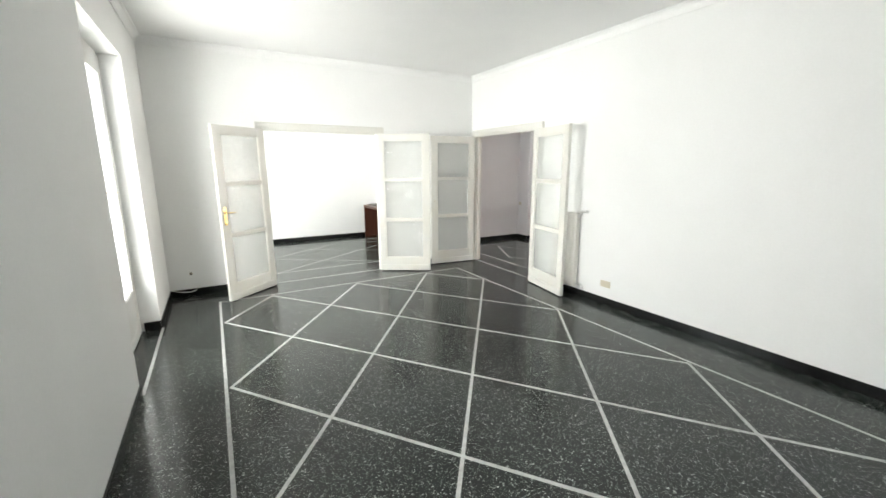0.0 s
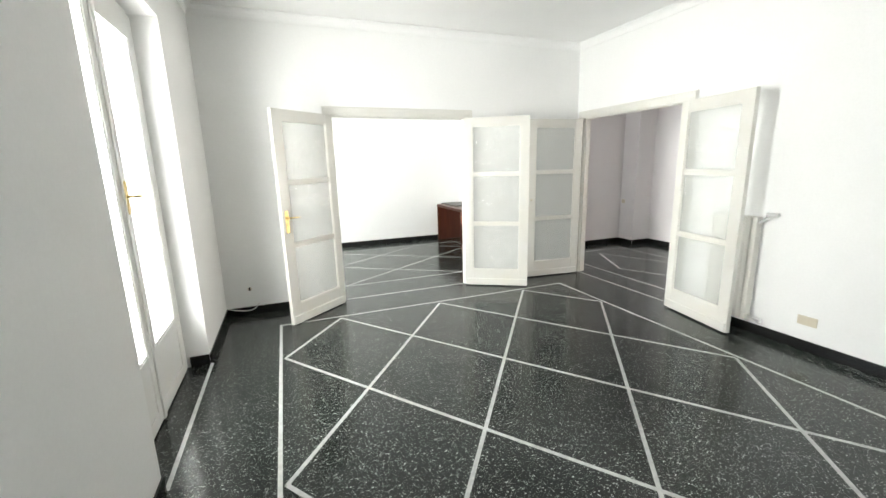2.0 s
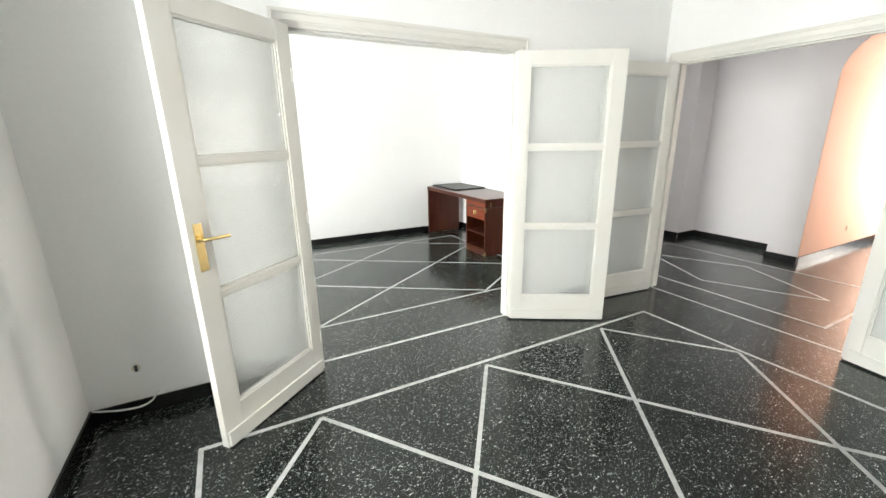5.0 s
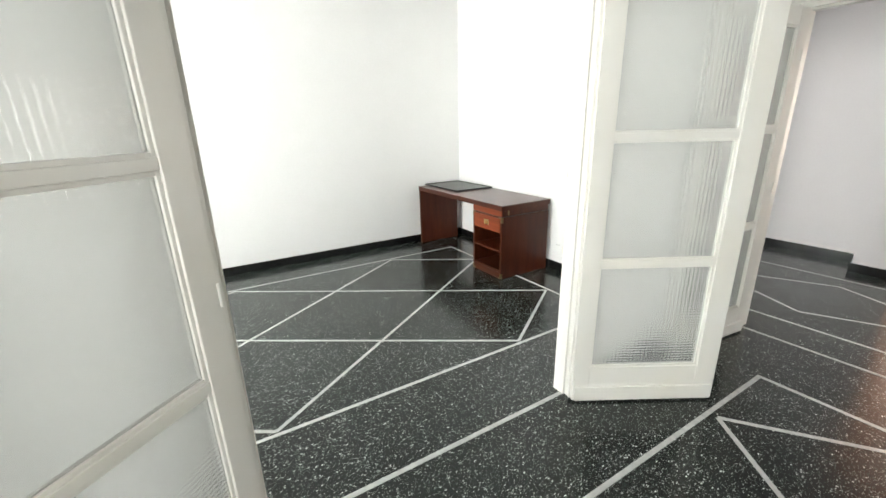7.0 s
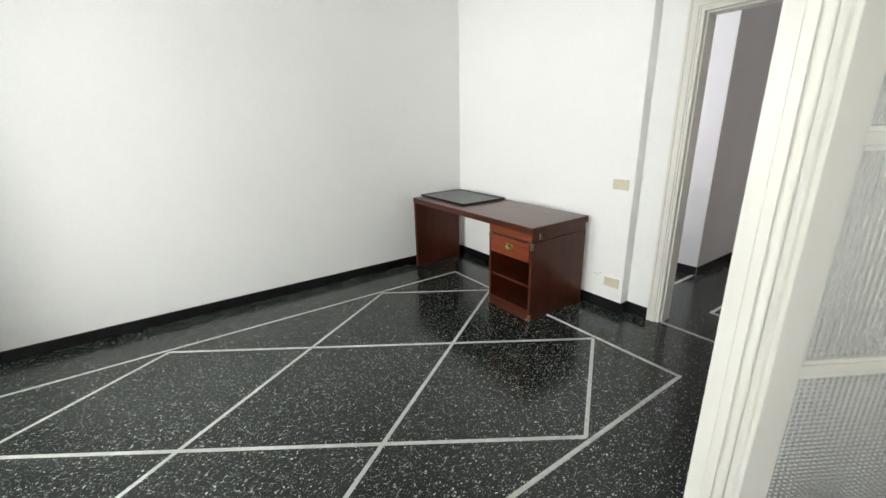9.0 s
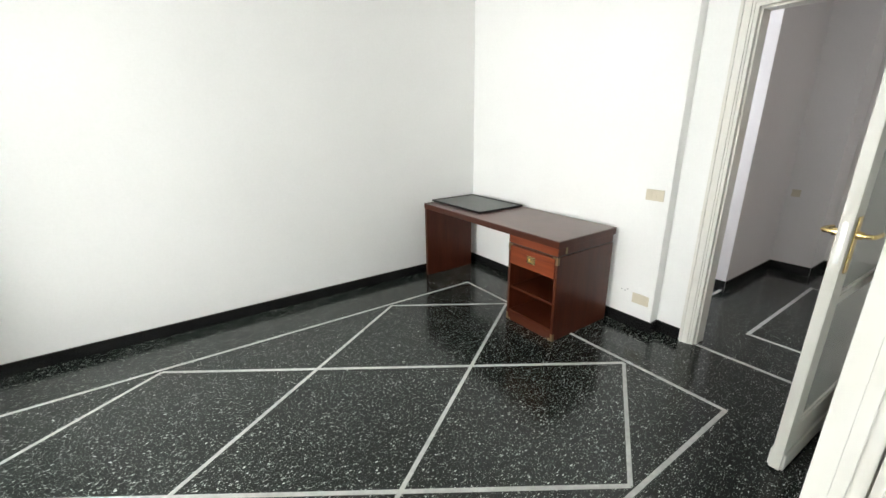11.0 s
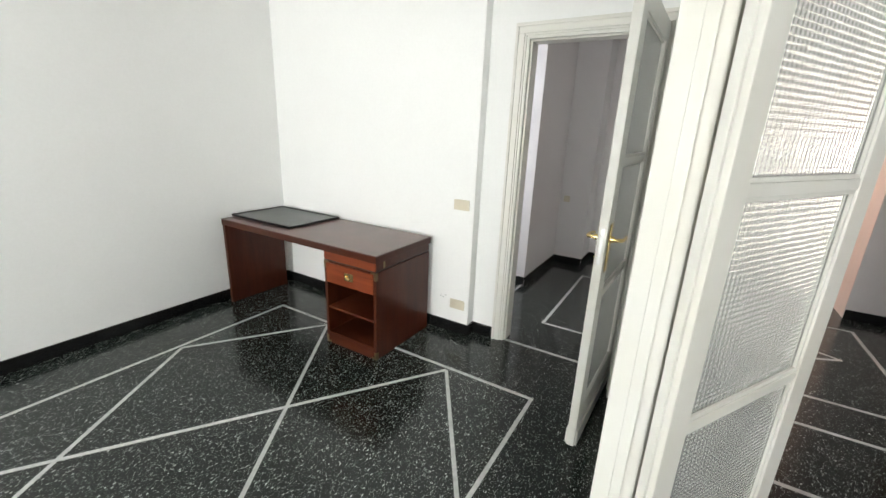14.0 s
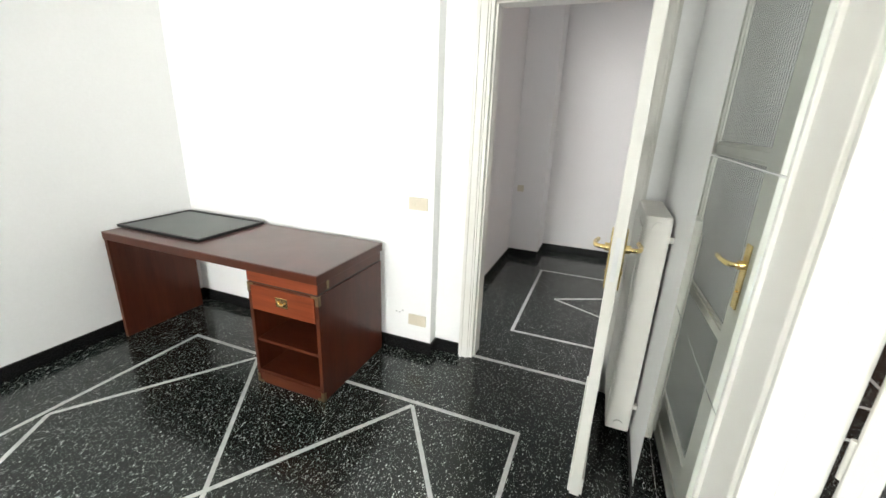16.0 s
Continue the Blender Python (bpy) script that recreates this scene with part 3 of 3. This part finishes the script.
# ---- desk ----
def desk():
    x0, x1, y0, y1, top = 3.06, 3.70, 7.485, 9.155, 0.752
    root = tagged(new("writing_desk"), "dark mahogany pedestal desk with brass fittings against the wall", "desk")
    yp = 7.955
    boxes("desktop", DESKTOP, root, (x0 - 0.004, x1, y0 - 0.004, y1 + 0.004, top - 0.006, top), bev=0.002, label="worn reddish-brown laminate top")
    boxes("top_edge", WOOD_Y, root, (x0 - 0.004, x1, y0 - 0.004, y1 + 0.004, top - 0.052, top - 0.0065), bev=0.003)
    boxes("end_panel", WOOD_Z, root, (x0, 3.63, y1 - 0.03, y1, 0.0, top - 0.0525), bev=0.002)
    boxes("frieze", WOOD_Y, root, (x0 + 0.010, x1 - 0.02, y0 + 0.002, yp - 0.001, top - 0.108, top - 0.0525), bev=0.002)
    boxes("frieze_front", DRAWER, root, (x0 + 0.001, x0 + 0.0095, y0 + 0.002, yp - 0.001, top - 0.108, top - 0.0525), bev=0.0015)
    for ya in (y0, yp - 0.022):
        boxes("side_panel", WOOD_Z, root, (x0 + 0.002, x1 - 0.015, ya, ya + 0.022, 0.0, top - 0.116), bev=0.0015)
    boxes("back_panel", WOOD_Z, root, (x1 - 0.03, x1 - 0.016, y0 + 0.0225, yp - 0.0225, 0.07, top - 0.129))
    boxes("drawer_divider", WOOD_Y, root, (x0 + 0.002, x1 - 0.016, y0 + 0.0225, yp - 0.0225, top - 0.128, top - 0.116))
    # Dark filler strip: shade between frieze and pedestal given as colour.
    boxes("gap_shade_strip", GAP_SHADE, root, (x0 + 0.008, x1 - 0.02, y0 + 0.006, yp - 0.005, top - 0.1155, top - 0.1085))
    boxes("plinth", WOOD_Y, root, (x0 + 0.003, x0 + 0.02, y0 + 0.0225, yp - 0.0225, 0.0, 0.068), bev=0.0015)
    boxes("shelf", WOOD_Y, root, (x0 + 0.004, x1 - 0.031, y0 + 0.0225, yp - 0.0225, 0.07, 0.088), bev=0.0015)
    boxes("shelf", WOOD_Y, root, (x0 + 0.01, x1 - 0.031, y0 + 0.0225, yp - 0.0225, 0.272, 0.290), bev=0.0015)
    dr = boxes("drawer", DRAWER, root, (x0 - 0.002, x0 + 0.02, y0 + 0.024, yp - 0.024, 0.478, 0.622), (x0 + 0.02, x1 - 0.06, y0 + 0.03, yp - 0.03, 0.485, 0.60), bev=0.0015, label="drawer front with lively red-brown grain")
    ym, zm = (y0 + yp) / 2, 0.555
    bm = bmesh.new()
    box(bm, x0 - 0.006, x0 - 0.002, ym - 0.040, ym + 0.040, zm - 0.028, zm + 0.028, bev=0.0015)
    pull = part("pull_plate", bm, BRASS, dr, "recessed square brass campaign pull")
    tube("pull_bail", [(x0 - 0.008, ym - 0.024, zm + 0.006), (x0 - 0.011, ym - 0.014, zm - 0.008), (x0 - 0.011, ym + 0.014, zm - 0.008), (x0 - 0.008, ym + 0.024, zm + 0.006)], 0.0035, BRASS, dr)
    # brass corner straps
    for y, s in ((y0, 1), (yp, -1)):
        for z, up in ((top - 0.117, -1), (0.002, 1)):
            za, zb = sorted((z, z + up * 0.055))
            ya, yb = sorted((y - s * 0.0015, y + s * 0.018))
            boxes("corner_strap", OLDBRASS, root, (x0 - 0.0008, x0 + 0.0015, ya, yb, za, zb), bev=0.0004, label="small tarnished brass corner strap")
            if y == y0:
                boxes("corner_strap", OLDBRASS, root, (x0 + 0.0016, x0 + 0.02, y - 0.002, y - 0.0003, za, zb))
            ya, yb = sorted((y + s * 0.0185, y + s * 0.042))
            zc, zd = sorted((z, z + up * 0.016))
            boxes("corner_strap", OLDBRASS, root, (x0 - 0.0008, x0 + 0.0015, ya, yb, zc, zd), bev=0.0004)
    boxes("side_catch", OLDBRASS, root, (x0 + 0.075, x0 + 0.093, y0 - 0.003, y0 - 0.0003, top - 0.10, top - 0.055), bev=0.0008)
    return root


desk()
pb = tagged(new("framed_board"), "thin black-framed grey board lying flat on the desk", "framed board")
bx0, bx1, by0, by1, bz = 3.17, 3.69, 8.44, 9.19, 0.753
boxes("board", PANELGREY, pb, (bx0 + 0.018, bx1 - 0.018, by0 + 0.018, by1 - 0.018, bz, bz + 0.012))
for nm, d in (("frame_side", (bx0, bx0 + 0.02, by0, by1)), ("frame_side", (bx1 - 0.02, bx1, by0, by1)),
              ("frame_end", (bx0 + 0.02, bx1 - 0.02, by0, by0 + 0.02)), ("frame_end", (bx0 + 0.02, bx1 - 0.02, by1 - 0.02, by1))):
    boxes(nm, BLACKFRAME, pb, (*d, bz, bz + 0.018), bev=0.002)

# ---- radiators ----
def radiator(label, n, pitch, depth, z0, z1):
    """Steel column radiator in its own axes: sections along x from 0, back at y = 0."""
    root = tagged(new("radiator"), label, "radiator")
    for i in range(n):
        bm = bmesh.new()
        xa = i * pitch
        box(bm, xa + 0.001, xa + pitch - 0.001, 0.0, depth, z0, z1, bev=0.012)
        sec = part("section", bm, RADI, root)
        boxes("front_fin", RADI, sec, (xa + 0.004, xa + pitch - 0.004, depth, depth + 0.006, z0 + 0.05, z1 - 0.05), bev=0.0025)
    for x, s in ((0.0, -1), (n * pitch, 1)):
        for z in (z0 + 0.04, z1 - 0.045):
            bm = bmesh.new()
            cyl(bm, (x, depth / 2, z), (x + s * 0.010, depth / 2, z), 0.021, 20)
            part("end_plug", bm, RADI, root)
    for z in (z0 + 0.12, z1 - 0.11):
        boxes("bracket", RADI, root, (0.02, 0.035, -0.022, 0.0, z, z + 0.025))
        boxes("bracket", RADI, root, (n * pitch - 0.035, n * pitch - 0.02, -0.022, 0.0, z, z + 0.025))
    return root


r2 = radiator("tall cream enamelled radiator behind the open study door", 9, 0.045, 0.105, 0.13, 1.175)
r2.matrix_world = Matrix.Translation((3.345, YB2 + 0.018, 0))
r1 = radiator("tall cream enamelled radiator behind the folded door leaf", 9, 0.045, 0.075, 0.13, 1.06)
r1.matrix_world = Matrix.Translation((XR - 0.022, 3.36, 0)) @ Matrix.Rotation(radians(90), 4, "Z")
# valves and pipes of the first radiator
bm = bmesh.new()
cyl(bm, (XR - 0.07, 3.36, 1.015), (XR - 0.07, 3.30, 1.06), 0.012)
cyl(bm, (XR - 0.07, 3.31, 1.09), (XR - 0.07, 3.22, 1.09), 0.017)
part("valve", bm, STEEL, r1).matrix_parent_inverse = r1.matrix_world.inverted()
vb = tube("valve_pipe", [(XR - 0.07, 3.36, 0.165), (XR - 0.07, 3.30, 0.16), (XR - 0.06, 3.27, 0.13), (XR - 0.012, 3.27, 0.12)], 0.011, STEEL, r1)
vb.matrix_parent_inverse = r1.matrix_world.inverted()
bm = bmesh.new()
cyl(bm, (XR - 0.07, 3.30, 0.16), (XR - 0.07, 3.24, 0.16), 0.016)
part("lower_valve", bm, STEEL, r1).matrix_parent_inverse = r1.matrix_world.inverted()

# ---- mirror panels beside the double door ----
mr = tagged(new("wall_mirror"), "tall mirror of stacked square panels beside the opening", "mirror")
mx0, mx1 = 2.402, 2.985
boxes("backing_board", PAINT_IN, mr, (mx0 - 0.004, mx1 + 0.006, YB2 + 0.001, YB2 + 0.014, 0.0, 2.42))
for k in range(5):
    boxes("mirror_panel", MIRROR, mr, (mx0, mx1, YB2 + 0.0145, YB2 + 0.0195, 0.0015 + 0.481 * k, 0.481 * (k + 1) - 0.0015), bev=0.0012)

# ---- switches, sockets and small things ----
def wall_plate(name, label, category, w, h, keys, material=IVORY):
    """Plate in its own axes: centre at the origin, lying in x and z, its face towards -y."""
    root = tagged(new(name), label, category)
    boxes("plate", material, root, (-w / 2, w / 2, -0.009, 0.0, -h / 2, h / 2), bev=0.003)
    for i in range(keys):
        kw = (w - 0.03) / 3
        x = (i - (keys - 1) / 2) * kw
        boxes("insert", material, root, (x - kw * 0.45, x + kw * 0.45, -0.0115, -0.009, -h * 0.3, h * 0.3), bev=0.001)
    return root


def on_right(x, y, z):
    return Matrix.Translation((x - 0.0005, y, z)) @ Matrix.Rotation(radians(-90), 4, "Z")


wall_plate("light_switch", "ivory plastic three-gang light switch on the white wall", "light switch", 0.125, 0.076, 3).matrix_world = on_right(XR2, 7.25, 1.02)
sk = wall_plate("wall_socket", "ivory plastic wall socket low beside the desk", "socket", 0.125, 0.076, 2)
sk.matrix_world = on_right(XR2, 7.245, 0.238)
sk = wall_plate("wall_socket", "ivory plastic wall socket above the black skirting", "socket", 0.135, 0.076, 3)
sk.matrix_world = on_right(XR, 2.945, 0.252)
wall_plate("wall_switch", "small pale switch on the hall wall", "light switch", 0.07, 0.07, 1).matrix_world = on_right(6.10, 7.09, 0.80)
wall_plate("wall_switch", "small pale switch on the salmon wall", "light switch", 0.07, 0.07, 1).matrix_world = Matrix.Translation((7.35, 5.3495, 0.30))
tb = tagged(new("cable_outlet"), "small dark slotted cable outlet in the white wall", "cable outlet")
bm = bmesh.new()
cyl(bm, (-0.383, YB - 0.0005, 0.286), (-0.383, YB - 0.006, 0.286), 0.020)
part("body", bm, IVORY, tb)
boxes("plug_hole", DARK, tb, (-0.391, -0.375, YB - 0.010, YB - 0.006, 0.266, 0.306), bev=0.002)
cb = tube("loose_cable", [(-0.303, YB - 0.002, 0.116), (-0.318, YB - 0.016, 0.100), (-0.340, YB - 0.0185, 0.074), (-0.388, YB - 0.0185, 0.052), (-0.48, YB - 0.0185, 0.056), (-0.56, YB - 0.0185, 0.075), (-0.612, YB - 0.0185, 0.092)], 0.0048, CABLE)
tagged(cb, "thin white cable drooping loosely along the black skirting", "cable")
tp = tagged(new("wall_holes"), "three small filled screw holes in the plaster", "screw holes")
for i, (dy, dz) in enumerate(((0, 0), (0.025, 0.003), (-0.022, 0.016))):
    bm = bmesh.new()
    cyl(bm, (XR2 - 0.0004, 7.375 + dy, 0.27 + dz), (XR2 - 0.0015, 7.375 + dy, 0.27 + dz), 0.004, 8)
    part("hole", bm, DARK, tp)

# ---- dark wooden door at the end of the hall ----
OAK = mahogany("varnished_brown_door_wood", (18, 18, 1.5), 3.0)
wd = tagged(new("wooden_entrance_door"), "dark orange-brown varnished wooden door at the hall's end", "door")
boxes("leaf_panel", OAK, wd, (5.42, 6.07, 3.752, 3.795, 0.008, 2.12), bev=0.004)
for z0, z1 in ((0.18, 0.75), (0.92, 1.95)):
    boxes("raised_panel", OAK, wd, (5.54, 5.95, 3.7955, 3.81, z0, z1), bev=0.008)
boxes("frame_post", PAINT, wd, (5.33, 5.415, 3.752, 3.79, 0.0, 2.20), bev=0.004, label="white painted frame post")
boxes("frame_head", PAINT, wd, (5.4155, 6.07, 3.752, 3.79, 2.125, 2.20), bev=0.004, label="white painted frame head")
bm = bmesh.new()
cyl(bm, (5.49, 3.795, 1.05), (5.49, 3.84, 1.05), 0.022)
part("knob", bm, BRASS, wd)
